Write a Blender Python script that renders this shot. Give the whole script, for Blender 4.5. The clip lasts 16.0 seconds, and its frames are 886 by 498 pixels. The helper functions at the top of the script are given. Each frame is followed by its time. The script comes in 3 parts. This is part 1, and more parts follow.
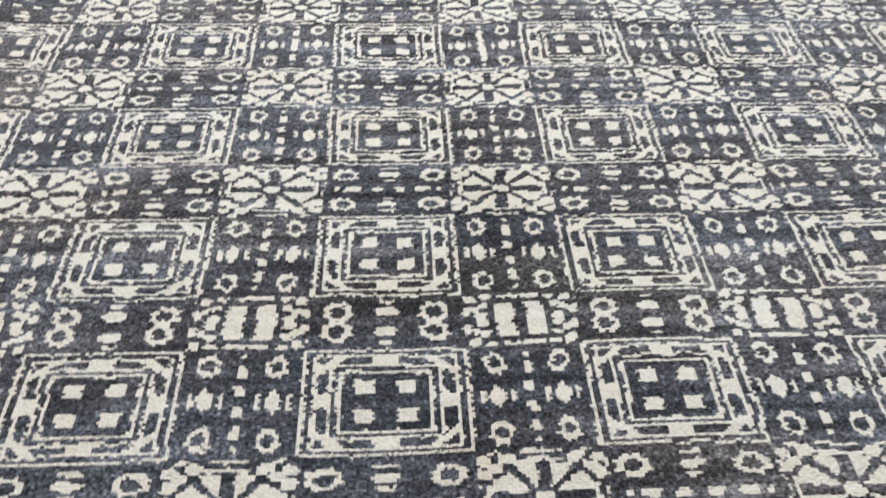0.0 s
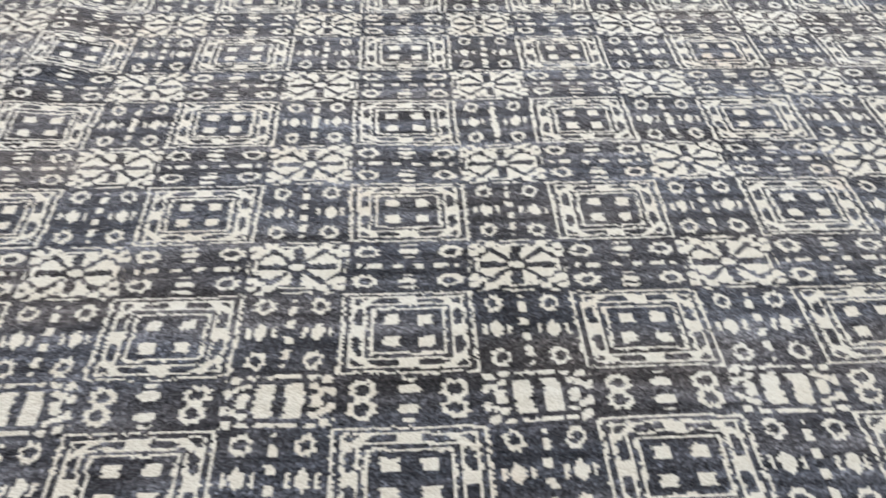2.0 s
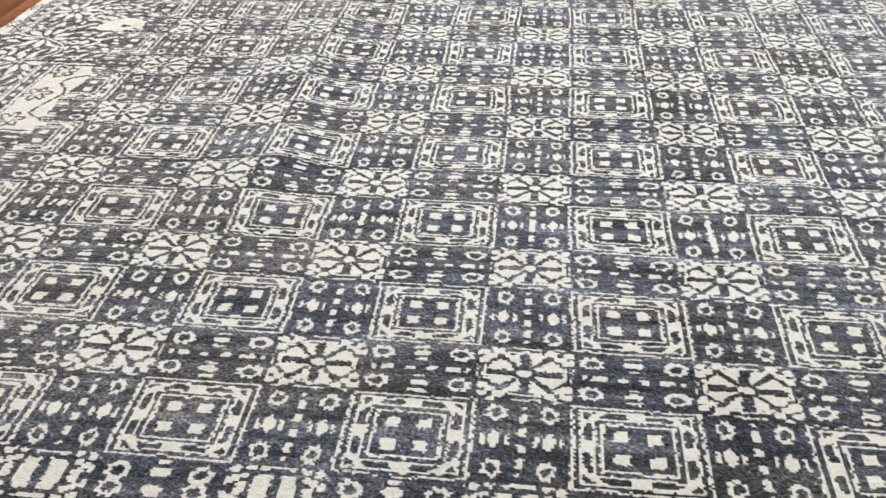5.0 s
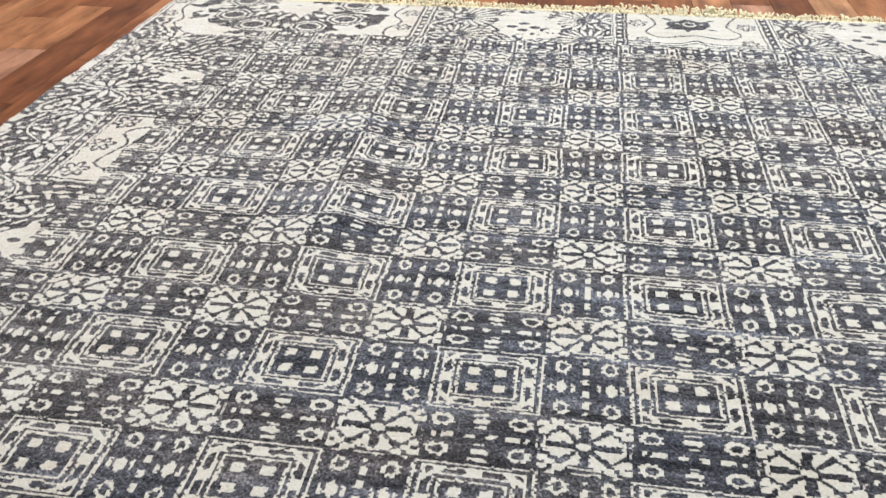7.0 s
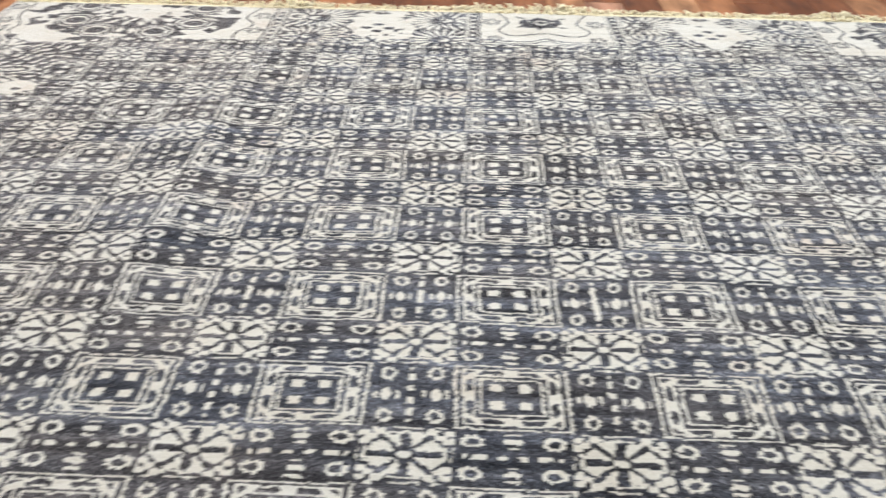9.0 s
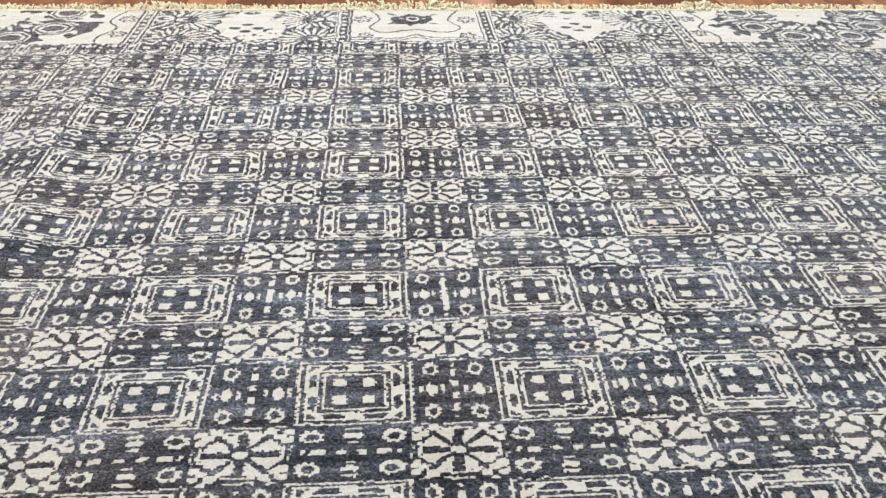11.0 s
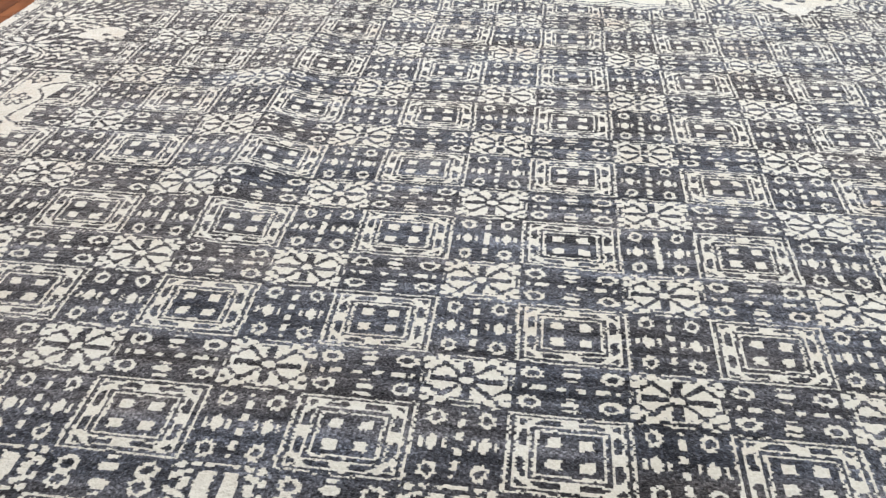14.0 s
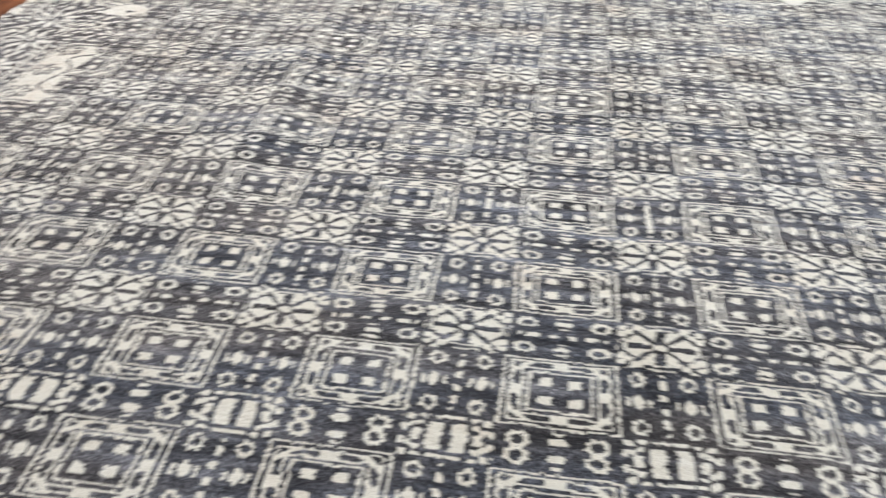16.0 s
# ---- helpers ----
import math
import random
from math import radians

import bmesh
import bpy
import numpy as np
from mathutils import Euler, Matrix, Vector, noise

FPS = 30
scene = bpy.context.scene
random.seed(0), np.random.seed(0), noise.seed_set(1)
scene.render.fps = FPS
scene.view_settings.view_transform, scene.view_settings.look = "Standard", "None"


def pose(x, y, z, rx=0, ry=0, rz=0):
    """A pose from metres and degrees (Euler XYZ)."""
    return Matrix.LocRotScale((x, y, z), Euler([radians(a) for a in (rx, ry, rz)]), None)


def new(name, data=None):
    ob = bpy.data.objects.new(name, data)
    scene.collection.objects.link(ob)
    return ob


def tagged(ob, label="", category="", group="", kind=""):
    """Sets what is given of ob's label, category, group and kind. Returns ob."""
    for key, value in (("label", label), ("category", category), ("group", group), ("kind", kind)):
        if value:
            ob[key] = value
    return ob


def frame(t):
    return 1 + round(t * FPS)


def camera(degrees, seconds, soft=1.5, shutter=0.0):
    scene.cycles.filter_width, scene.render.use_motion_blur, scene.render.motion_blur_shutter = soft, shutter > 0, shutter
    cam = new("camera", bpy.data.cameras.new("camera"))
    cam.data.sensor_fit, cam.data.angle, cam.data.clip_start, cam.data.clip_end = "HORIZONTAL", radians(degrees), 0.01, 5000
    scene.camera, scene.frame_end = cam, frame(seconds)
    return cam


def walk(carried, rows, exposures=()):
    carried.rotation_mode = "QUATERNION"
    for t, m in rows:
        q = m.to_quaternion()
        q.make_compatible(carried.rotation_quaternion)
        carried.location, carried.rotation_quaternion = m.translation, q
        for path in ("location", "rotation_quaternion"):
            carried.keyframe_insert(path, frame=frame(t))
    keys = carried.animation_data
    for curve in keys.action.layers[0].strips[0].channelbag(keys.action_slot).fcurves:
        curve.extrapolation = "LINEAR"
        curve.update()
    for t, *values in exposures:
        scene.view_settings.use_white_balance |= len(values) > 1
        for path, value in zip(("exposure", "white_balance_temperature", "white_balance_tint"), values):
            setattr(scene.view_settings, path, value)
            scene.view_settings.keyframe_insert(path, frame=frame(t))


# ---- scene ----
cam = camera(56.7, 16.0, soft=1.35, shutter=0.75)
# seconds, x, y, z, pitch from straight down, roll, yaw
PATH = [
    (0.0, -0.1347, -0.6764, 0.6776, 45.30, -1.55, -2.87),
    (0.5, -0.1436, -0.6760, 0.7014, 46.73, -1.94, -4.15),
    (1.0, -0.1406, -0.6709, 0.7172, 47.53, -2.18, -4.32),
    (1.5, -0.1401, -0.6753, 0.7216, 47.34, -2.04, -4.43),
    (2.0, -0.1546, -0.6758, 0.7371, 48.25, -1.17, -2.84),
    (2.5, -0.1899, -0.6679, 0.7542, 49.33, -0.36, -0.45),
    (3.0, -0.2195, -0.6636, 0.7652, 50.04, 0.54, 1.48),
    (3.5, -0.2410, -0.6610, 0.7752, 50.76, 0.94, 2.88),
    (4.0, -0.2524, -0.6623, 0.7861, 51.74, 0.73, 4.01),
    (4.5, -0.2756, -0.6677, 0.7999, 52.37, 0.80, 5.37),
    (4.7, -0.2840, -0.6690, 0.7990, 52.65, 1.03, 5.89),
    (6.8, -0.3525, -0.6670, 0.8360, 55.50, 0.45, 8.93),
    (7.0, -0.3512, -0.6659, 0.8427, 55.88, 0.60, 8.98),
    (7.5, -0.3479, -0.6643, 0.8479, 56.22, 0.84, 8.97),
    (8.0, -0.3453, -0.6572, 0.8492, 56.02, 0.90, 8.43),
    (8.5, -0.2948, -0.6482, 0.8378, 55.82, 0.22, 5.95),
    (9.0, -0.2215, -0.6300, 0.8390, 55.87, -0.72, 2.18),
    (9.5, -0.1596, -0.6227, 0.8347, 55.92, -1.16, -1.14),
    (10.0, -0.1128, -0.6257, 0.8387, 56.01, -1.22, -3.34),
    (10.2, -0.1057, -0.6303, 0.8416, 56.05, -1.21, -3.79),
    (12.3, -0.0859, -0.6658, 0.8207, 54.74, -0.99, -3.40),
    (12.5, -0.1120, -0.6760, 0.8209, 54.35, -0.67, -1.17),
    (13.0, -0.1875, -0.6877, 0.8190, 53.92, -0.08, 4.07),
    (13.5, -0.2256, -0.6990, 0.8214, 54.07, -0.20, 6.47),
    (14.0, -0.2300, -0.7007, 0.8224, 54.00, -0.34, 6.95),
    (14.5, -0.2506, -0.7240, 0.8295, 54.19, 0.21, 9.13),
    (15.0, -0.2720, -0.7705, 0.8341, 53.89, 0.55, 12.66),
    (15.5, -0.2597, -0.8074, 0.8283, 53.61, -0.13, 12.68),
    (16.0, -0.2144, -0.8134, 0.8335, 53.61, -1.02, 7.87),
]
EXPOSURES = [(0.0, 0.50), (2.0, 0.48), (3.0, 0.44), (4.5, 0.49), (7.0, 0.42), (10.0, 0.40), (12.5, 0.41), (14.0, 0.44), (16.0, 0.47)]
walk(cam, [(t, pose(x, y, z, rx, ry, rz)) for t, x, y, z, rx, ry, rz in PATH], EXPOSURES)

# ---- light ----
world = bpy.data.worlds.new("room_air")
scene.world = world
world.use_nodes = True
world.node_tree.nodes["Background"].inputs[0].default_value = (0.88, 0.94, 1.0, 1)
world.node_tree.nodes["Background"].inputs[1].default_value = 0.12


def ceiling_lamp(x, y, power, sx=1.2, sy=0.6, colour=(0.88, 0.93, 1.0)):
    data = bpy.data.lights.new("ceiling_lamp", "AREA")
    data.shape, data.size, data.size_y, data.energy, data.color = "RECTANGLE", sx, sy, power, colour
    ob = new("ceiling_lamp", data)
    ob.location = (x, y, 2.97)
    return ob


# warm white lamps on one side of the room, cooler ones on the other
for lx, power, tint in ((-2.4, 54, (0.925, 0.92, 0.96)), (0.4, 52, (0.855, 0.937, 1.0)), (3.2, 45, (0.855, 0.93, 1.0))):
    for ly in (1.4, 4.5):
        ceiling_lamp(lx, ly, power, colour=tint)
# ---- materials ----
def nodes_of(name):
    mat = bpy.data.materials.new(name)
    mat.use_nodes = True
    tree = mat.node_tree
    return mat, tree, tree.nodes["Principled BSDF"]


def node(tree, kind, links=(), **values):
    """A node with its settings; links: (input, socket) pairs, numbers set plain values."""
    n = tree.nodes.new(kind)
    for key, value in values.items():
        setattr(n, key, value)
    for key, value in links:
        if isinstance(value, bpy.types.NodeSocket):
            tree.links.new(value, n.inputs[key])
        else:
            n.inputs[key].default_value = value
    return n


def ramp(tree, factor, stops, interpolation="LINEAR"):
    n = tree.nodes.new("ShaderNodeValToRGB")
    n.color_ramp.interpolation = interpolation
    while len(n.color_ramp.elements) < len(stops):
        n.color_ramp.elements.new(0.5)
    for e, (at, c) in zip(n.color_ramp.elements, stops):
        e.position, e.color = at, (*c, 1)
    tree.links.new(factor, n.inputs[0])
    return n.outputs[0]


def mix(tree, factor, a, b, blend="MIX"):
    n = tree.nodes.new("ShaderNodeMix")
    n.data_type, n.blend_type = "RGBA", blend
    for key, value in ((0, factor), (6, a), (7, b)):
        if isinstance(value, bpy.types.NodeSocket):
            tree.links.new(value, n.inputs[key])
        else:
            n.inputs[key].default_value = (*value, 1) if isinstance(value, tuple) else value
    return n.outputs[2]


def math_node(tree, op, a, b=0.0, clamp=False):
    n = tree.nodes.new("ShaderNodeMath")
    n.operation, n.use_clamp = op, clamp
    for key, value in ((0, a), (1, b)):
        if isinstance(value, bpy.types.NodeSocket):
            tree.links.new(value, n.inputs[key])
        else:
            n.inputs[key].default_value = value
    return n.outputs[0]


def stretched(tree, sx, sy, sz=1.0):
    tc = tree.nodes.new("ShaderNodeTexCoord")
    return node(tree, "ShaderNodeMapping", [("Vector", tc.outputs["Object"]), ("Scale", (sx, sy, sz))]).outputs[0]


def noise_at(tree, vector, scale, detail=2.0, rough=0.5):
    return node(tree, "ShaderNodeTexNoise", [("Vector", vector), ("Scale", scale), ("Detail", detail), ("Roughness", rough)]).outputs[0]


def pile_material():
    """Hand-knotted wool: indigo and ivory knots, streaky dye lots along the knot rows, soft tufts."""
    mat, tree, bsdf = nodes_of("wool_pile")
    plain = stretched(tree, 1, 1)
    knot_dye = node(tree, "ShaderNodeAttribute", attribute_name="knot_dye").outputs["Fac"]
    soft_dye = node(tree, "ShaderNodeAttribute", attribute_name="soft_dye").outputs["Fac"]
    dye = math_node(tree, "ADD", math_node(tree, "MULTIPLY", knot_dye, 0.33), math_node(tree, "MULTIPLY", soft_dye, 0.67))
    fleece = node(tree, "ShaderNodeAttribute", attribute_name="fleece").outputs["Fac"]
    tuft = noise_at(tree, plain, 340, 3, 0.65)
    ragged = math_node(tree, "ADD", math_node(tree, "MULTIPLY", math_node(tree, "SUBTRACT", tuft, 0.5), 1.35), math_node(tree, "MULTIPLY", math_node(tree, "SUBTRACT", fleece, 0.5), 0.12))
    edge = math_node(tree, "ADD", dye, ragged)
    ivory_share = node(tree, "ShaderNodeMapRange", [("Value", edge), ("From Min", 0.38), ("From Max", 0.66)], interpolation_type="SMOOTHSTEP").outputs[0]
    rows = noise_at(tree, stretched(tree, 5, 40), 1.0, 4, 0.66)
    lots = noise_at(tree, stretched(tree, 1.6, 7), 1.0, 2, 0.5)
    navy = ramp(tree, rows, [(0.30, (0.015, 0.0165, 0.0215)), (0.50, (0.061, 0.0665, 0.082)), (0.70, (0.136, 0.143, 0.168))])
    grey = ramp(tree, rows, [(0.30, (0.021, 0.019, 0.019)), (0.50, (0.072, 0.066, 0.067)), (0.70, (0.146, 0.137, 0.138))])
    # towards one long side the wool comes from a greyer dye lot
    across = node(tree, "ShaderNodeSeparateXYZ", [(0, plain)]).outputs[0]
    greyer = node(tree, "ShaderNodeMapRange", [("Value", across), ("From Min", -1.40), ("From Max", -0.60), ("To Min", 0.26), ("To Max", 0.0)]).outputs[0]
    blue = mix(tree, ramp(tree, math_node(tree, "ADD", lots, greyer), [(0.42, (0, 0, 0)), (0.66, (1, 1, 1))]), navy, grey)
    vat = ramp(tree, noise_at(tree, stretched(tree, 6.5, 9), 1.0, 2, 0.55), [(0.30, (0.58, 0.58, 0.60)), (0.5, (1.0, 1.0, 1.0)), (0.70, (1.42, 1.42, 1.38))])
    blue = mix(tree, 1.0, blue, vat, "MULTIPLY")
    # every knot takes the dye differently, and fleece also carries a painted shadow; frayed tips show paler wool
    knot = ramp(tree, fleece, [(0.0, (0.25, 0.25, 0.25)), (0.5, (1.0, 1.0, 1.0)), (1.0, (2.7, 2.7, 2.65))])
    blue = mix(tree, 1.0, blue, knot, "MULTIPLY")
    grain = ramp(tree, noise_at(tree, plain, 260, 3, 0.7), [(0.30, (0.30, 0.30, 0.30)), (0.5, (0.95, 0.95, 0.95)), (0.70, (2.3, 2.3, 2.25))])
    blue = mix(tree, 1.0, blue, grain, "MULTIPLY")
    tips = ramp(tree, noise_at(tree, plain, 620, 2, 0.7), [(0.55, (0, 0, 0)), (0.80, (1, 1, 1))])
    blue = mix(tree, math_node(tree, "MULTIPLY", tips, 0.55), blue, (0.24, 0.245, 0.27))
    wool = noise_at(tree, plain, 5.5, 3, 0.6)
    ivory = ramp(tree, wool, [(0.28, (0.705, 0.622, 0.525)), (0.40, (0.725, 0.686, 0.592)), (0.55, (0.742, 0.716, 0.630)), (0.75, (0.755, 0.737, 0.672))])
    strand = ramp(tree, fleece, [(0.0, (0.86, 0.85, 0.83)), (0.6, (1.0, 1.0, 1.0)), (1.0, (1.03, 1.03, 1.03))])
    ivory = mix(tree, 1.0, ivory, strand, "MULTIPLY")
    fleck = ramp(tree, noise_at(tree, plain, 800, 2, 0.7), [(0.25, (0.89, 0.89, 0.89)), (0.45, (1, 1, 1)), (0.8, (1.06, 1.06, 1.06))])
    colour = mix(tree, 1.0, mix(tree, ivory_share, blue, ivory), fleck, "MULTIPLY")
    tree.links.new(colour, bsdf.inputs["Base Color"])
    bsdf.inputs["Roughness"].default_value = 0.9
    bsdf.inputs["Specular IOR Level"].default_value = 0.12
    bsdf.inputs["Sheen Weight"].default_value = 1.0
    bsdf.inputs["Sheen Roughness"].default_value = 0.32
    knots = node(tree, "ShaderNodeTexVoronoi", [("Vector", stretched(tree, 294, 322, 294)), ("Scale", 1.0), ("Randomness", 0.75)]).outputs["Distance"]
    tuft = math_node(tree, "SUBTRACT", math_node(tree, "MULTIPLY", tuft, 0.8), math_node(tree, "MULTIPLY", knots, 1.1))
    height = math_node(tree, "ADD", tuft, math_node(tree, "MULTIPLY", noise_at(tree, stretched(tree, 1, 1.6), 170, 2, 0.6), 0.6))
    bump = node(tree, "ShaderNodeBump", [("Height", height), ("Strength", 0.6), ("Distance", 0.0020)])
    tree.links.new(bump.outputs[0], bsdf.inputs["Normal"])
    return mat


def yarn_material(name, dark, light, scale=220):
    mat, tree, bsdf = nodes_of(name)
    tc = stretched(tree, 1, 1)
    n = noise_at(tree, tc, scale, 3, 0.6)
    c = ramp(tree, n, [(0.3, dark), (0.7, light)])
    tree.links.new(c, bsdf.inputs["Base Color"])
    bsdf.inputs["Roughness"].default_value = 0.95
    bump = node(tree, "ShaderNodeBump", [("Height", n), ("Strength", 0.6), ("Distance", 0.002)])
    tree.links.new(bump.outputs[0], bsdf.inputs["Normal"])
    return mat


def plank_material(name, rest, pale=False):
    """Reddish-brown laminate board: each board with its own tone, streaked grain, satin lacquer."""
    mat, tree, bsdf = nodes_of(name)
    chance = tree.nodes.new("ShaderNodeNewGeometry").outputs["Random Per Island"] if rest else tree.nodes.new("ShaderNodeObjectInfo").outputs["Random"]
    tc = tree.nodes.new("ShaderNodeTexCoord")
    shift = node(tree, "ShaderNodeVectorMath", [(0, tc.outputs["Object"])], operation="ADD")
    off = node(tree, "ShaderNodeCombineXYZ", [(0, math_node(tree, "MULTIPLY", chance, 31.0)), (1, math_node(tree, "MULTIPLY", chance, 57.0))])
    tree.links.new(off.outputs[0], shift.inputs[1])
    long = node(tree, "ShaderNodeMapping", [("Vector", shift.outputs[0]), ("Scale", (22, 1.6, 1))]).outputs[0]
    grain = noise_at(tree, long, 1.0, 5, 0.62)
    fine = noise_at(tree, node(tree, "ShaderNodeMapping", [("Vector", shift.outputs[0]), ("Scale", (160, 6, 1))]).outputs[0], 1.0, 3, 0.6)
    cloud = noise_at(tree, node(tree, "ShaderNodeMapping", [("Vector", shift.outputs[0]), ("Scale", (13, 4.5, 1))]).outputs[0], 1.0, 4, 0.6)
    if pale:
        # paler tones, which also paint the lacquer's sheen on one course
        base = ramp(tree, chance, [(0.0, (0.27, 0.125, 0.072)), (1.0, (0.38, 0.195, 0.118))])
    else:
        base = ramp(tree, chance, [(0.0, (0.135, 0.045, 0.017)), (0.3, (0.190, 0.068, 0.026)), (0.6, (0.240, 0.094, 0.038)), (0.85, (0.30, 0.132, 0.058)), (1.0, (0.36, 0.180, 0.088))])
    streak = ramp(tree, grain, [(0.25, (0.62, 0.60, 0.58)), (0.5, (1, 1, 1)), (0.75, (1.25, 1.28, 1.30))])
    c = mix(tree, 1.0, base, streak, "MULTIPLY")
    c = mix(tree, 1.0, c, ramp(tree, cloud, [(0.32, (0.50, 0.46, 0.46)), (0.47, (0.95, 0.93, 0.92)), (0.56, (1.15, 1.15, 1.15)), (0.70, (1.55, 1.6, 1.7))]), "MULTIPLY")
    c = mix(tree, 0.5, c, ramp(tree, fine, [(0.3, (0.6, 0.6, 0.6)), (0.7, (1.25, 1.25, 1.25))]), "MULTIPLY")
    tree.links.new(c, bsdf.inputs["Base Color"])
    rough = node(tree, "ShaderNodeMapRange", [("Value", fine), ("To Min", 0.46), ("To Max", 0.60)]).outputs[0]
    tree.links.new(rough, bsdf.inputs["Roughness"])
    bsdf.inputs["Specular IOR Level"].default_value = 0.14
    bump = node(tree, "ShaderNodeBump", [("Height", fine), ("Strength", 0.12), ("Distance", 0.001)])
    tree.links.new(bump.outputs[0], bsdf.inputs["Normal"])
    return mat


def paint_material(name, colour):
    mat, tree, bsdf = nodes_of(name)
    n = noise_at(tree, stretched(tree, 1, 1), 3, 4, 0.6)
    lo = tuple(v * 0.94 for v in colour)
    tree.links.new(ramp(tree, n, [(0.35, lo), (0.65, colour)]), bsdf.inputs["Base Color"])
    bsdf.inputs["Roughness"].default_value = 0.85
    fine = noise_at(tree, stretched(tree, 1, 1), 180, 2, 0.5)
    bump = node(tree, "ShaderNodeBump", [("Height", fine), ("Strength", 0.1), ("Distance", 0.002)])
    tree.links.new(bump.outputs[0], bsdf.inputs["Normal"])
    return mat


PILE = pile_material()
COTTON = yarn_material("cream_cotton", (0.84, 0.73, 0.46), (0.95, 0.87, 0.64))
SELVEDGE = yarn_material("overcast_wool", (0.10, 0.10, 0.115), (0.22, 0.215, 0.22))
LAMINATE = plank_material("laminate_board", False)
LAMINATE_PALE = plank_material("laminate_board_pale", False, True)
LAMINATE_REST = plank_material("laminate_board_far", True)
JOINT = paint_material("dark_underlay", (0.03, 0.015, 0.01))
PLASTER = paint_material("white_wall_paint", (0.78, 0.77, 0.74))
CEILING = paint_material("white_ceiling_paint", (0.82, 0.82, 0.80))


def part(name, bm, material, parent=None, label="", smooth=False):
    mesh = bpy.data.meshes.new(name)
    bm.to_mesh(mesh)
    bm.free()
    mesh.materials.append(material)
    for f in mesh.polygons:
        f.use_smooth = smooth
    ob = new(name, mesh)
    if parent:
        ob.parent = parent
    return tagged(ob, label)


def box(bm, x0, y0, z0, x1, y1, z1, bevel=0.0):
    made = bmesh.ops.create_cube(bm, size=1.0, matrix=Matrix.Translation(((x0 + x1) / 2, (y0 + y1) / 2, (z0 + z1) / 2)) @ Matrix.Diagonal((x1 - x0, y1 - y0, z1 - z0, 1)))
    if bevel:
        edges = list({e for v in made["verts"] for e in v.link_edges})
        bmesh.ops.bevel(bm, geom=edges, offset=bevel, segments=1, affect="EDGES")


# ---- the room ----
ROOM_X, ROOM_Y0, ROOM_Y1, ROOM_H = 6.0, -5.0, 7.0, 3.0
FLOOR_Z = -0.014


def slab(name, x0, y0, z0, x1, y1, z1, material, label, category):
    bm = bmesh.new()
    box(bm, x0, y0, z0, x1, y1, z1)
    return tagged(part(name, bm, material), label, category, kind="structure")


slab("wall_west", -ROOM_X - 0.15, ROOM_Y0, FLOOR_Z, -ROOM_X, ROOM_Y1, ROOM_H, PLASTER, "plain white painted wall of the room", "wall")
slab("wall_east", ROOM_X, ROOM_Y0, FLOOR_Z, ROOM_X + 0.15, ROOM_Y1, ROOM_H, PLASTER, "plain white painted wall of the room", "wall")
slab("wall_north", -ROOM_X - 0.15, ROOM_Y1, FLOOR_Z, ROOM_X + 0.15, ROOM_Y1 + 0.15, ROOM_H, PLASTER, "plain white painted wall of the room", "wall")
slab("wall_south", -ROOM_X - 0.15, ROOM_Y0 - 0.15, FLOOR_Z, ROOM_X + 0.15, ROOM_Y0, ROOM_H, PLASTER, "plain white painted wall of the room", "wall")
slab("ceiling", -ROOM_X - 0.15, ROOM_Y0 - 0.15, ROOM_H, ROOM_X + 0.15, ROOM_Y1 + 0.15, ROOM_H + 0.1, CEILING, "plain white painted ceiling", "ceiling")
floor = slab("floor", -ROOM_X - 0.15, ROOM_Y0 - 0.15, FLOOR_Z - 0.12, ROOM_X + 0.15, ROOM_Y1 + 0.15, FLOOR_Z - 0.003, JOINT, "reddish-brown laminate floor laid in staggered boards", "floor")

# ---- the rug ----
HALF_W, FAR, NEAR = 1.68, 1.95, -2.75      # half width, far end, near end
PX, PY = 0.29, 0.2302                      # repeat of the field across and along
rng = np.random.default_rng(7)


def value_noise(x, y, cell, seed, octaves=2):
    """Smooth noise of about -1 to 1 with features of that many metres."""
    total, weight = np.zeros(np.broadcast(x, y).shape), 1.0
    for o in range(octaves):
        table = np.random.default_rng(seed + 97 * o).uniform(-1, 1, (64, 64))
        gx, gy = x / cell + 200.3, y / cell + 100.7
        ix, iy = np.floor(gx).astype(int), np.floor(gy).astype(int)
        fx, fy = gx - ix, gy - iy
        fx, fy = fx * fx * (3 - 2 * fx), fy * fy * (3 - 2 * fy)
        a, b = table[ix % 64, iy % 64], table[(ix + 1) % 64, iy % 64]
        c, d = table[ix % 64, (iy + 1) % 64], table[(ix + 1) % 64, (iy + 1) % 64]
        total += weight * ((a * (1 - fx) + b * fx) * (1 - fy) + (c * (1 - fx) + d * fx) * fy)
        weight, cell = weight / 2, cell / 2
    return total


def rect(p, q, cx, cy, hw, hh):
    return (abs(p - cx) < hw) & (abs(q - cy) < hh)


def ring(p, q, cx, cy, rx, ry, hole=0.5):
    a, b = (p - cx) / rx, (q - cy) / ry
    r = np.hypot(a, b) * (1 + 0.12 * np.cos(8 * np.arctan2(b, a)))
    return (r < 1) & (r > hole)


def bead(p, q, cx, cy, rx, ry):
    a, b = abs((p - cx) / rx), abs((q - cy) / ry)
    return a ** 2.6 + b ** 2.6 < 1


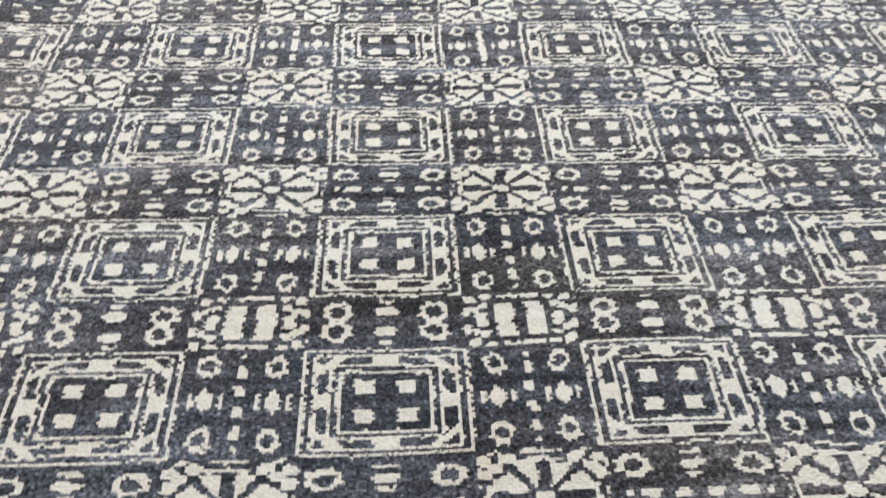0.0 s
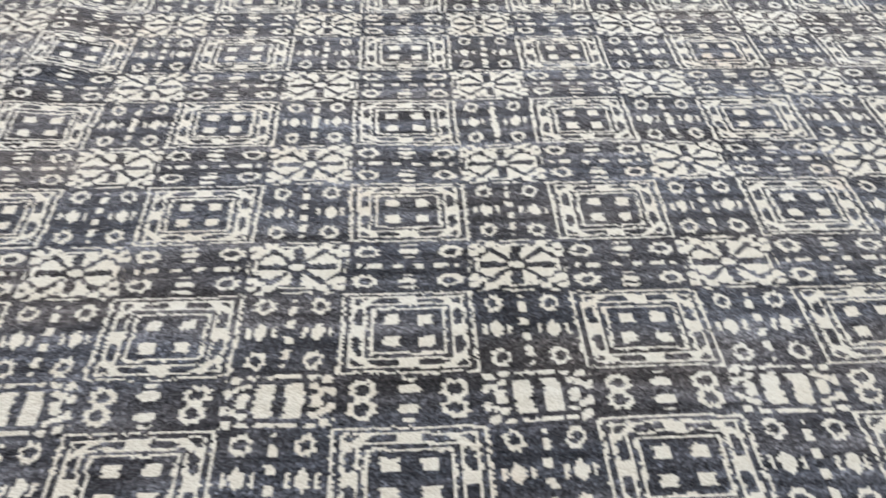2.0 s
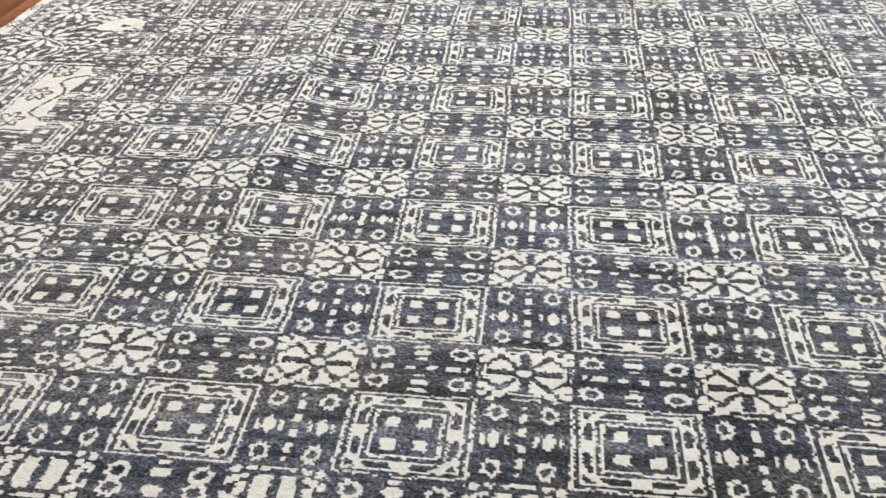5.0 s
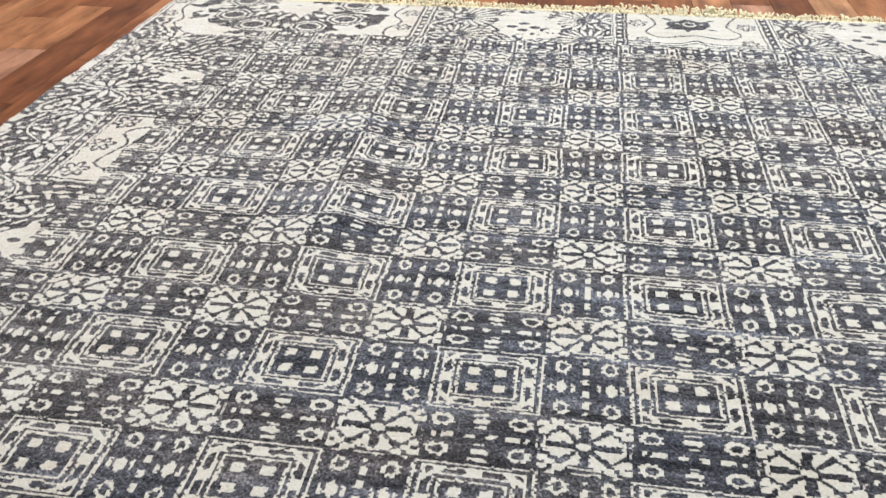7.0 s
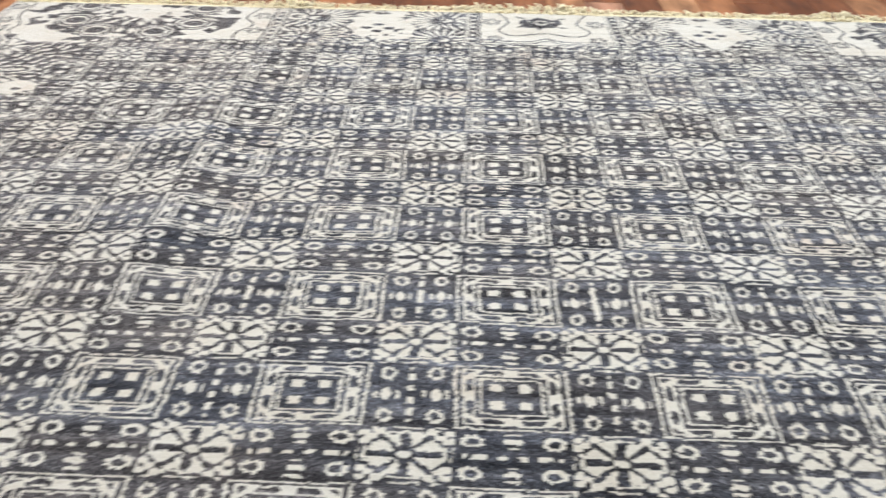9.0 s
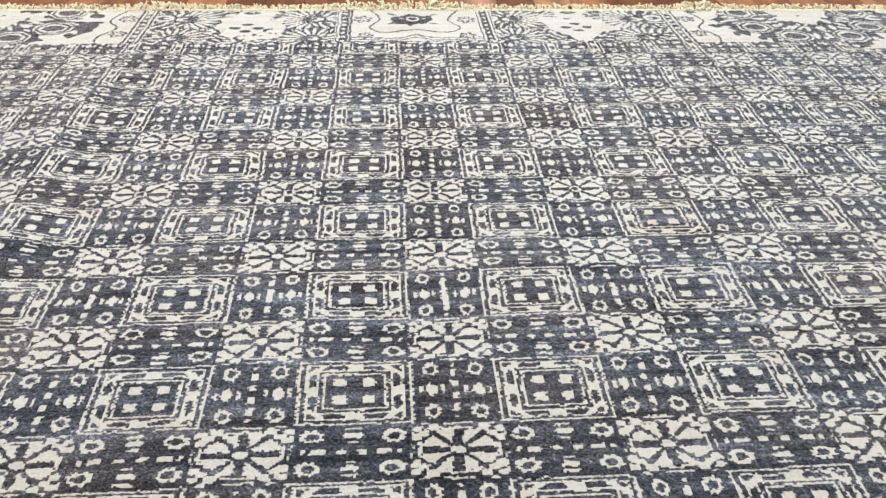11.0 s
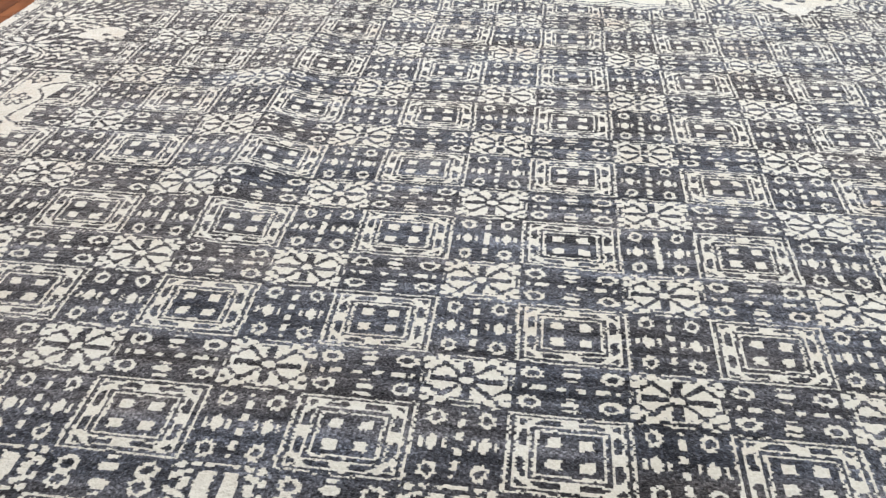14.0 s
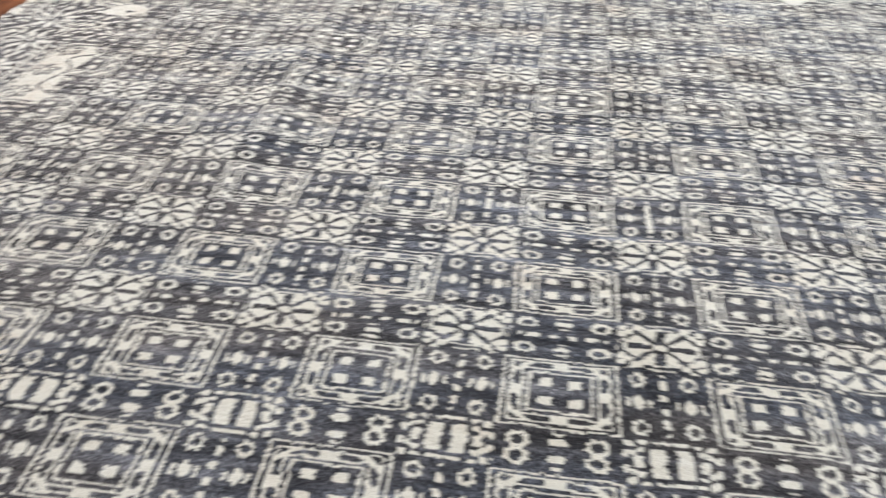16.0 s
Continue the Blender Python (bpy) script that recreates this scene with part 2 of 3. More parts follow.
def square_motif(p, q):
    """Framed square: outer rail, a band of ovals whose corners are cut by short strokes, inner rail, four small blocks."""
    blocks, p, q = q, abs(p), abs(q)
    side = p
    q = np.where(q < 0.86, q * 0.972, 0.836 + (q - 0.86) * 1.171)
    m, s = np.maximum(p, q), np.minimum(p, q)
    out = (m > 0.944) & (m < 1.0)
    out |= (m > 0.810) & (m < 0.865)
    out |= (m > 0.628) & (m < 0.678)
    out |= (m > 0.508) & (m < 0.562)
    band = (m > 0.65) & (m < 0.84)
    oval = (abs(s - 0.365) / 0.225) ** 3.5 + (abs(m - 0.744) / 0.095) ** 3.5 < 1
    corner = (p + q > 1.435) & (m < 0.812) & (s > 0.58)
    out |= band & ~(oval & (p + q < 1.275)) & ~corner
    for sy in (-1, 1):
        out |= rect(side, blocks, 0.25, 0.268 * sy, 0.112, 0.128)
    return out


def flower_motif(p, q, dark_heart):
    """Rosette: a heart, a dark cross, four wedges and four side petals, double brackets and beaded corners."""
    a, b = abs(p), abs(q)
    slack = np.where(dark_heart, -0.01, 0.0)
    wedge = (a > 0.105) & (b > 0.18) & (b < 0.71) & (a < 0.115 + slack + 0.76 * (b - 0.20)) & (a < 0.45 + slack)
    petal = (b > 0.105) & (a > 0.18) & (b < 0.125 + slack + 1.08 * (a - 0.175)) & ((a / 0.775) ** 3.5 + (b / 0.54) ** 3.5 < 1)
    out = wedge | petal | (~dark_heart & bead(a, b, 0, 0, 0.155, 0.135))
    out |= dark_heart & bead(a, b, 0, 0, 0.18, 0.23) & ~rect(a, b, 0, 0, 0.10, 0.13)
    for cx, cy, w, h in ((0.54, 0.81, 0.135, 0.120), (0.89, 0.47, 0.125, 0.125), (0.715, 0.615, 0.115, 0.095), (0.89, 0.77, 0.115, 0.105), (0.71, 1.0, 0.115, 0.08), (1.05, 0.64, 0.07, 0.10)):
        out |= bead(a, b, cx, cy, w, h)
    out |= rect(a, b, 0.83, 0, 0.042, 0.27) | rect(a, b, 1.0, 0.0, 0.036, 0.28)
    out |= rect(a, b + 0.12 * a, 0.0, 0.80, 0.37, 0.040) | rect(a, b, 0.0, 0.965, 0.33, 0.038)
    return out


def rows_motif(p, q):
    """Rings and dashes between two framed squares, one above the other."""
    a, b = abs(p), abs(q)
    out = ring(a, b, 0.70, 0.56, 0.205, 0.235, 0.56)
    out |= bead(a, b, 0.0, 0.565, 0.165, 0.10) | rect(a, b, 0.0, 0.81, 0.145, 0.045) | rect(a, b, 0, 0.33, 0.11, 0.04)
    out |= rect(a, b, 0.185, 0, 0.085, 0.075) | rect(a, b, 0.565, 0, 0.125, 0.085) | rect(a, b, 0.82, 0, 0.042, 0.085)
    return out


def columns_motif(p, q, tall):
    """Rings and dashes between two framed squares, side by side; tall: the strokes of the middle run together."""
    a, b = abs(p), abs(q)
    out = ring(a, b, 0.56, 0.67, 0.190, 0.215, 0.55)
    out |= rect(a, b, 0, 0.83, 0.055, 0.045) | rect(a, b, 0, 0.55, 0.078, 0.12) | rect(a, b, 0, 0.19, 0.085, 0.10)
    out |= rect(p, q, 0.0, 0.0, 0.080, 0.45 * tall)
    out |= bead(a, b, 0.565, 0, 0.135, 0.155) | bead(a, b, 0.565, 0, 0.06, 0.22) | rect(a, b, 0.30, 0, 0.042, 0.13) | rect(a, b, 0.815, 0, 0.045, 0.13)
    return out


def squashed_motif(p, q, gap):
    """The one short row, where the rosettes were left without their tips."""
    a, b = abs(p), abs(q)
    bars = rect(a + 0.07 * b * b, b, 0.275, -0.02, 0.165, 0.68)
    for cx, cy, w, h in ((0.67, 0.13, 0.11, 0.15), (0.62, 0.56, 0.09, 0.14), (0.78, 0.44, 0.08, 0.13), (0.96, 0.32, 0.11, 0.18), (0.56, 0.95, 0.11, 0.14), (0.84, 0.84, 0.10, 0.16), (1.06, 0.74, 0.08, 0.14)):
        bars |= bead(a, b, cx, cy, w, h)
    bars |= rect(a, b, 0, 0.94, 0.36, 0.075)
    figures = ring(a, b, 0.64, 0.36, 0.185, 0.40, 0.55)
    figures |= bead(a, b, 0, 0.38, 0.155, 0.19) | rect(a, b, 0, 0.80, 0.10, 0.07)
    return np.where(gap, bars, figures)


def field(x, y):
    # columns close up at the near end and far rows widen, to fit the camera's view
    x = x - 0.001 - 0.026 * (np.clip(y, -0.6, 1.65) - 0.45) * 0.55 * np.tanh((x + 0.5) / 0.55)
    y = np.where(y > 0.93, 0.93 + (y - 0.93) * 0.967, y)
    u = x / PX + 0.5
    col = np.round(u)
    u = u - col
    lower = y < -0.099
    v = np.where(lower, (y + 0.2005) / PY, y / PY)
    row = np.round(v)
    dv = (v - row) * PY
    in_row = abs(dv) < 0.0650
    q_in, q_gap = dv / 0.0650, (np.mod(v, 1.0) * PY - PY / 2) / 0.0501
    split = np.where(in_row, 0.2895, 0.281)
    in_col = abs(u) < split
    p_in, p_gap = u / split, (np.mod(u, 1.0) - 0.5) / (0.5 - split)
    short = (y < -0.0655) & (y > -0.1350)
    # in one row the strokes run together, most of all beside the fold
    tall = np.where((row == 2) | (row == -3), np.where(abs(x) < 0.10, 1.0, 0.62), 0.0)
    out = np.where(in_col & in_row, square_motif(p_in, q_in), False)
    out |= ~in_col & ~in_row & flower_motif(p_gap, q_gap, y > 0.70)
    out |= in_col & ~in_row & rows_motif(p_in, q_gap)
    out |= ~in_col & in_row & columns_motif(p_gap, q_in, tall)
    return np.where(short, squashed_motif(np.where(in_col, p_in, p_gap), (y + 0.1003) / 0.0345, ~in_col), out)


class Canvas:
    """Knots of the border, on which leaves, rails and lines are laid."""

    def __init__(self, xs, ys, value):
        self.xs, self.ys, self.value = xs, ys, value

    def window(self, x0, x1, y0, y1):
        i0, i1 = np.searchsorted(self.xs, (x0, x1))
        j0, j1 = np.searchsorted(self.ys, (y0, y1))
        return slice(j0, j1), slice(i0, i1)

    def local(self, x0, x1, y0, y1):
        w = self.window(x0, x1, y0, y1)
        return w, self.xs[w[1]][None, :], self.ys[w[0]][:, None]

    def leaf(self, x, y, a, b, turn, ivory=True, rim=0.0):
        reach = max(a, b) + rim
        w, gx, gy = self.local(x - reach, x + reach, y - reach, y + reach)
        c, s = math.cos(turn), math.sin(turn)
        lx, ly = (gx - x) * c + (gy - y) * s, -(gx - x) * s + (gy - y) * c
        tip = 1.0 if a > 1.6 * b else 0.0      # long ones end in points
        for da, tone in ((rim, not ivory), (0.0, ivory)):
            if da or tone == ivory:
                u, v = abs(lx) / (a + da), abs(ly) / (b + da)
                self.value[w][np.where(tip > 0, v + u * u, u * u + v * v) < 1] = tone

    def octagon(self, x, y, a, b, ivory):
        w, gx, gy = self.local(x - a, x + a, y - b, y + b)
        u, v = abs(gx - x) / a, abs(gy - y) / b
        self.value[w][np.maximum(np.maximum(u, v), (u + v) / 1.38) < 1] = ivory

    def line(self, points, width, ivory):
        for (x0, y0), (x1, y1) in zip(points, points[1:]):
            w, gx, gy = self.local(min(x0, x1) - width, max(x0, x1) + width, min(y0, y1) - width, max(y0, y1) + width)
            dx, dy = x1 - x0, y1 - y0
            t = np.clip(((gx - x0) * dx + (gy - y0) * dy) / max(dx * dx + dy * dy, 1e-9), 0, 1)
            self.value[w][np.hypot(gx - x0 - t * dx, gy - y0 - t * dy) < width / 2] = ivory

    def block(self, x0, x1, y0, y1, ivory):
        self.value[self.window(x0, x1, y0, y1)] = ivory

    def patch(self, x, y, a, b, ivory, seed, rough=0.35):
        """A blot with a ragged rim."""
        w, gx, gy = self.local(x - 1.6 * a, x + 1.6 * a, y - 1.6 * b, y + 1.6 * b)
        d = np.hypot((gx - x) / a, (gy - y) / b) + rough * value_noise(gx + 0 * gy, gy + 0 * gx, 0.035, seed)
        self.value[w][d < 1] = ivory


def wavy(points, steps=8):
    """A smooth line through the points."""
    out = []
    n = len(points)
    for k in range(n - 1):
        p0, p1, p2, p3 = (Vector(points[min(max(k + d, 0), n - 1)]) for d in (-1, 0, 1, 2))
        for s in range(steps):
            t = s / steps
            out.append(tuple(0.5 * (2 * p1 + (p2 - p0) * t + (2 * p0 - 5 * p1 + 4 * p2 - p3) * t * t + (3 * p1 - p0 - 3 * p2 + p3) * t ** 3)))
    return out + [tuple(points[-1])]


def palmette(cv, x, y, size, turn, n=9):
    cv.leaf(x, y, size * 0.2, size * 0.15, turn, True, 0.012)
    for k in range(n):
        a = turn + (k - (n - 1) / 2) * 2.6 / (n - 1)
        length = size * (0.46 - 0.10 * abs(k - (n - 1) / 2) / n)
        cx, cy = x + math.cos(a) * size * 0.72, y + math.sin(a) * size * 0.66
        cv.leaf(cx, cy, length * 0.85, size * 0.065, a, True, 0.0055)
    cv.leaf(x + math.cos(turn) * size * 0.1, y + math.sin(turn) * size * 0.1, size * 0.13, size * 0.09, turn, False)


def floret(cv, x, y, size):
    for k in range(6):
        a = k * math.pi / 3 + 0.3
        cv.leaf(x + math.cos(a) * size * 0.7, y + math.sin(a) * size * 0.7, size * 0.42, size * 0.33, a, False)
    for k in range(6):
        a = k * math.pi / 3 + 0.3
        cv.leaf(x + math.cos(a) * size * 0.62, y + math.sin(a) * size * 0.62, size * 0.24, size * 0.17, a, True)
    cv.leaf(x, y, size * 0.25, size * 0.22, 0, True)


def ladder(cv, x, y0, y1, width, across=False):
    """Guard stripe: two pairs of thin rails with dark blocks between."""
    def rail(d, w, ivory):
        if across:
            cv.block(y0, y1, x + d - w / 2, x + d + w / 2, ivory)
        else:
            cv.block(x + d - w / 2, x + d + w / 2, y0, y1, ivory)
    rail(0, width * 1.3, True)
    for d in (-0.5, -0.22, 0.22, 0.5):
        rail(d * width, 0.0052, False)
    for k in range(int((y1 - y0) / 0.034)):
        c = y0 + 0.017 + k * 0.034
        if across:
            cv.block(c - 0.009, c + 0.009, x - 0.006, x + 0.006, False)
        else:
            cv.block(x - 0.006, x + 0.006, c - 0.009, c + 0.009, False)


def foliage(cv, x0, x1, y0, y1, draw, hubs, pitch=0.034):
    """Dark ground with close-set leaves that fan out from their hubs."""
    cv.block(x0, x1, y0, y1, False)
    nx, ny = max(1, round((x1 - x0) / pitch)), max(1, round((y1 - y0) / (pitch * 0.72)))
    for j in range(ny):
        for i in range(nx):
            x = x0 + (i + 0.5 + 0.5 * (j % 2) + draw.uniform(-0.22, 0.22)) * (x1 - x0) / nx
            y = y0 + (j + 0.5 + draw.uniform(-0.25, 0.25)) * (y1 - y0) / ny
            hub = min(hubs, key=lambda h: (h[0] - x) ** 2 + (h[1] - y) ** 2)
            turn = math.atan2(y - hub[1], x - hub[0]) + draw.uniform(-0.55, 0.55)
            cv.leaf(x, y, draw.uniform(0.012, 0.021), draw.uniform(0.0048, 0.0070), turn, True)


def starburst(cv, x, y, size, n=9, start=0.2):
    """A dark heart with ivory blades all round it."""
    cv.leaf(x, y, size * 0.98, size * 0.96, 0, False)
    for k in range(n):
        a = start + k * math.tau / n
        r = size * (0.62 + 0.07 * math.sin(3 * k + start))
        cv.leaf(x + math.cos(a) * r, y + math.sin(a) * r, size * 0.40, size * 0.145, a, True)
    cv.leaf(x, y, size * 0.13, size * 0.10, 0, True)


def pod(cv, x, y, a, b, turn):
    """A long pod: ivory rind, dark flesh, three ivory seeds."""
    cv.leaf(x, y, a * 1.10, b * 1.25, turn, False)
    for k in range(14):
        t = k * math.tau / 14
        p, q = a * math.cos(t), b * math.sin(t)
        cv.leaf(x + p * math.cos(turn) - q * math.sin(turn), y + p * math.sin(turn) + q * math.cos(turn), 0.013, 0.0052, turn + t + 1.57, True)
    for d, r in ((-0.48, 0.20), (0.0, 0.26), (0.45, 0.20)):
        cv.leaf(x + d * a * math.cos(turn), y + d * a * math.sin(turn), a * r, b * 0.42, turn, True)
    cv.leaf(x, y, a * 0.09, b * 0.16, turn, False)


def end_border(cv, draw):
    """The far end: middle cartouche, two flower panels, and a large medallion at each corner."""
    y0 = 1.645
    fans = [(side * 0.497 + s * dx, y) for side in (-1, 1) for s in (-1, 1) for dx, y in ((0.197, 1.86), (0.205, 1.69))]
    foliage(cv, -0.815, 0.815, y0, FAR, draw, fans + [(-0.497, 1.66), (0.497, 1.66)], 0.030)
    for side in (-1, 1):
        c = side * 0.497
        for s in (-1, 1):
            palmette(cv, c + s * 0.200, 1.862, 0.115, 0.0 if s < 0 else math.pi, 11)
            palmette(cv, c + s * 0.200, 1.695, 0.095, -1.57 - s * 2.2, 9)
            cv.leaf(c + s * 0.262, 1.872, 0.032, 0.030, 0, True, 0.008)
            cv.leaf(c + s * 0.262, 1.872, 0.019, 0.015, 0, False)
            cv.leaf(c + s * 0.255, 1.872, 0.010, 0.007, 0, True)
        cv.patch(c, 1.800, 0.098, 0.105, True, 11 + side, 0.45)
        cv.patch(c, 1.900, 0.060, 0.060, True, 15 + side, 0.4)
        for dx, dy in ((0, 0.030), (0, -0.030), (-0.034, 0), (0.034, 0)):
            cv.leaf(c + dx, 1.785 + dy, 0.017, 0.011, 0, False)
        cv.leaf(c, 1.785, 0.011, 0.010, 0, True)
        cv.leaf(c, 1.925, 0.028, 0.014, 0, False)
        cv.leaf(c, 1.930, 0.010, 0.006, 0, True)
        for s in (-1, 1):
            cv.leaf(c + s * 0.075, 1.890, 0.022, 0.004, 0, False)
    # middle cartouche
    cv.block(-0.205, 0.215, 1.672, FAR, True)
    for x in (-0.210, 0.223):
        ladder(cv, x, 1.672, FAR, 0.040)
    cv.line(wavy([(-0.135, 1.95), (-0.100, 1.867), (-0.132, 1.785), (-0.086, 1.744), (0.008, 1.770), (0.092, 1.744), (0.138, 1.785), (0.109, 1.860), (0.144, 1.95)]), 0.0062, False)
    cv.patch(0.0, 1.864, 0.050, 0.044, False, 5, 0.5)
    cv.leaf(0.0, 1.866, 0.022, 0.020, 0, True)
    cv.leaf(0.0, 1.866, 0.013, 0.011, 0, False)
    for s in (-1, 1):
        cv.leaf(s * 0.034, 1.868, 0.009, 0.005, 0.4 * s, True)
        for dy, tilt in ((0.040, 0.5), (-0.040, -0.5)):
            cv.leaf(s * 0.064, 1.864 + dy, 0.018, 0.005, s * tilt, False)
        floret(cv, 0.005 + s * 0.160, 1.862, 0.028)
        floret(cv, 0.005 + s * 0.150, 1.715, 0.024)
    for y in (1.702, 1.684):
        cv.line(wavy([(-0.185, y), (-0.05, y - 0.004), (0.005, y + 0.022), (0.06, y - 0.004), (0.20, y)]), 0.006, False)
    # corners
    for s in (-1, 1):
        c = s * 1.240
        lo, hi = sorted((s * 0.815, s * HALF_W))
        cv.block(lo, hi, 1.60, FAR, True)
        ladder(cv, s * 0.809, 1.645, FAR, 0.040)
        cv.line(wavy([(s * 0.880, 1.95), (s * 0.911, 1.852), (s * 0.877, 1.785), (s * 0.911, 1.703), (s * 0.896, 1.634)]), 0.0062, False)
        # leaves of the side border run up outside the medallion's line
        for inner, low, high in ((1.60, 1.60, 1.735), (1.535, 1.60, 1.655)):
            x0, x1 = sorted((s * inner, s * 1.656))
            foliage(cv, x0, x1, low, high, draw, [(s * 1.62, 1.67)], 0.030)
        for x in (1.659, 1.671):
            cv.line([(s * x, 1.53), (s * x, FAR)], 0.0045, False)
        cv.line(wavy([(s * 1.645, 1.99), (s * 1.606, 1.91), (s * 1.612, 1.825), (s * 1.572, 1.74), (s * 1.577, 1.685), (s * 1.50, 1.605), (s * 1.36, 1.580)]), 0.0062, False)
        floret(cv, s * 0.860, 1.868, 0.028)
        floret(cv, s * 0.862, 1.735, 0.024)
        floret(cv, s * 1.645, 1.900, 0.026)
        floret(cv, s * 1.635, 1.775, 0.026)
        cv.patch(c, 1.865, 0.295, 0.215, False, 21 + s, 0.28)
        for k in range(24):
            a = -0.25 + k * (math.pi + 0.5) / 23
            cv.leaf(c + 0.240 * math.cos(a), 1.90 - 0.195 * math.sin(a), 0.028, 0.0095, -a, True)
        for k in range(12):
            a = -0.2 + k * (math.pi + 0.4) / 11
            cv.leaf(c + 0.135 * math.cos(a), 1.885 - 0.115 * math.sin(a), 0.024, 0.0085, -a, True)
        for k in range(110):
            x, y = c + draw.uniform(-0.27, 0.27), draw.uniform(1.665, 1.95)
            if ((x - c) / 0.27) ** 2 + ((y - 1.88) / 0.20) ** 2 < 1:
                cv.leaf(x, y, 0.016, 0.0062, math.atan2(y - 1.90, x - c) + draw.uniform(-0.5, 0.5), True)
        for dx, y in ((-0.185, 1.926), (0.185, 1.926), (-0.182, 1.788), (0.182, 1.788), (-0.088, 1.704), (0.088, 1.704)):
            for a, b, tone in ((0.060, 0.058, False), (0.054, 0.052, True), (0.048, 0.046, False), (0.039, 0.037, True), (0.031, 0.025, False)):
                cv.octagon(c + dx, y, a, b, tone)
        cv.patch(c, 1.890, 0.110, 0.078, True, 31 + s, 0.4)
        cv.leaf(c, 1.895, 0.010, 0.006, 0, False)


def side_border(cv, side, draw):
    """Along the long sides: cartouches that open to the field and to the edge by turns, starbursts and pods between."""
    def span(a, b):
        return sorted((side * a, side * b))

    def facing(a):
        return a if side > 0 else math.pi - a
    for k in range(-4, 2):
        yc = 0.868 + 0.98 * k
        top = min(yc + 0.735, 1.60)
        x0, x1 = span(1.325, HALF_W)
        bursts = [(1.522, 0.0), (1.515, -0.158), (1.520, 0.165), (1.520, -0.300), (1.528, 0.310), (1.535, 0.490)]
        foliage(cv, x0, x1, yc - 0.245, top, draw, [(side * hx, yc + hy) for hx, hy in bursts + [(1.63, 0.06), (1.63, -0.06)]])
        for n, (hx, hy) in enumerate(bursts):
            if yc + hy < 1.55:
                starburst(cv, side * hx, yc + hy, 0.066 if n else 0.058, 9 + n % 2, 0.3 * n)
        for px, py, a, b, turn in ((1.606, 0.198, 0.050, 0.030, 0.95), (1.590, -0.182, 0.054, 0.030, -0.55), (1.442, 0.285, 0.062, 0.028, 0.10), (1.436, -0.275, 0.062, 0.028, -0.45), (1.430, 0.522, 0.056, 0.027, 0.15), (1.430, 0.452, 0.050, 0.024, -0.3)):
            if yc + py < 1.55:
                pod(cv, side * px, yc + py, a, b, facing(math.pi - turn))
        # stems that tie the bursts together
        for inner, y0, y1 in ((1.60, 0.0, 0.165), (1.60, -0.158, 0.0), (1.465, 0.165, 0.31), (1.465, -0.30, -0.158), (1.61, 0.31, 0.37), (1.61, -0.36, -0.30)):
            if yc + y1 < 1.55:
                pts = wavy([(side * 1.535, yc + y0), (side * inner, yc + y0 + 0.3 * (y1 - y0)), (side * inner, yc + y0 + 0.7 * (y1 - y0)), (side * 1.535, yc + y1)])
                cv.line(pts, 0.014, False)
                cv.line(pts, 0.0058, True)
        # pale scallops on the edge
        for dy in (-0.110, -0.042, 0.055, 0.115):
            cv.patch(side * (HALF_W - 0.012), yc + dy, 0.022, 0.024, True, 81 + k, 0.3)
        # cartouche that opens to the field
        x0, x1 = span(1.30, 1.43)
        cv.block(x0, x1, yc - 0.165, yc + 0.165, True)
        ladder(cv, side * 1.440, yc - 0.172, yc + 0.172, 0.040)
        for dy in (-0.172, -0.154, 0.154, 0.172):
            cv.line([(side * 1.455, yc + dy), (side * 1.31, yc + dy)], 0.0058, False)
        cv.line(wavy([(side * 1.300, yc - 0.105), (side * 1.333, yc - 0.098), (side * 1.358, yc - 0.070), (side * 1.330, yc + 0.015), (side * 1.362, yc + 0.066), (side * 1.338, yc + 0.095), (side * 1.30, yc + 0.105)]), 0.0062, False)
        for dx, dy in ((1.387, -0.112), (1.388, 0.006), (1.386, 0.122)):
            floret(cv, side * dx, yc + dy, 0.031)
        # cartouche that opens to the edge
        yb = yc + 0.49
        x0, x1 = span(1.61, HALF_W)
        cv.block(x0, x1, yb - 0.160, min(yb + 0.160, 1.6), True)
        ladder(cv, side * 1.623, yb - 0.160, min(yb + 0.160, 1.6), 0.040)
        for dy in (-0.10, 0.02, 0.12):
            floret(cv, side * 1.660, yb + dy, 0.022)
        for n, drop in enumerate((yc + 0.395, yc + 0.585)):
            if drop < 1.40:
                cv.patch(side * 1.362, drop, 0.054, 0.046, True, 41 + k + 7 * n, 0.5)
                cv.leaf(side * 1.356, drop + 0.004, 0.015, 0.008, 0, False)


def lattice(lo, hi, pitch):
    return np.linspace(lo, hi, int(round((hi - lo) / pitch)) + 1)


def swell(x, y):
    """How the rug lies: a shallow trough along the middle, and a low rise over one far quarter."""
    z = -0.0085 * np.exp(-((x + 0.17) / 0.14) ** 2) / (1 + np.exp((y - 0.62) / 0.09))
    z = z + 0.006 / (1 + np.exp(-(x - 0.02) / 0.05)) / (1 + np.exp((y - 1.35) / 0.10))
    return z + 0.013 / (1 + np.exp(-(y - 0.72) / 0.12)) / (1 + np.exp(-(x - 0.10) / 0.08)) / (1 + np.exp((y - 1.38) / 0.08)) / (1 + np.exp((x - 0.95) / 0.10))


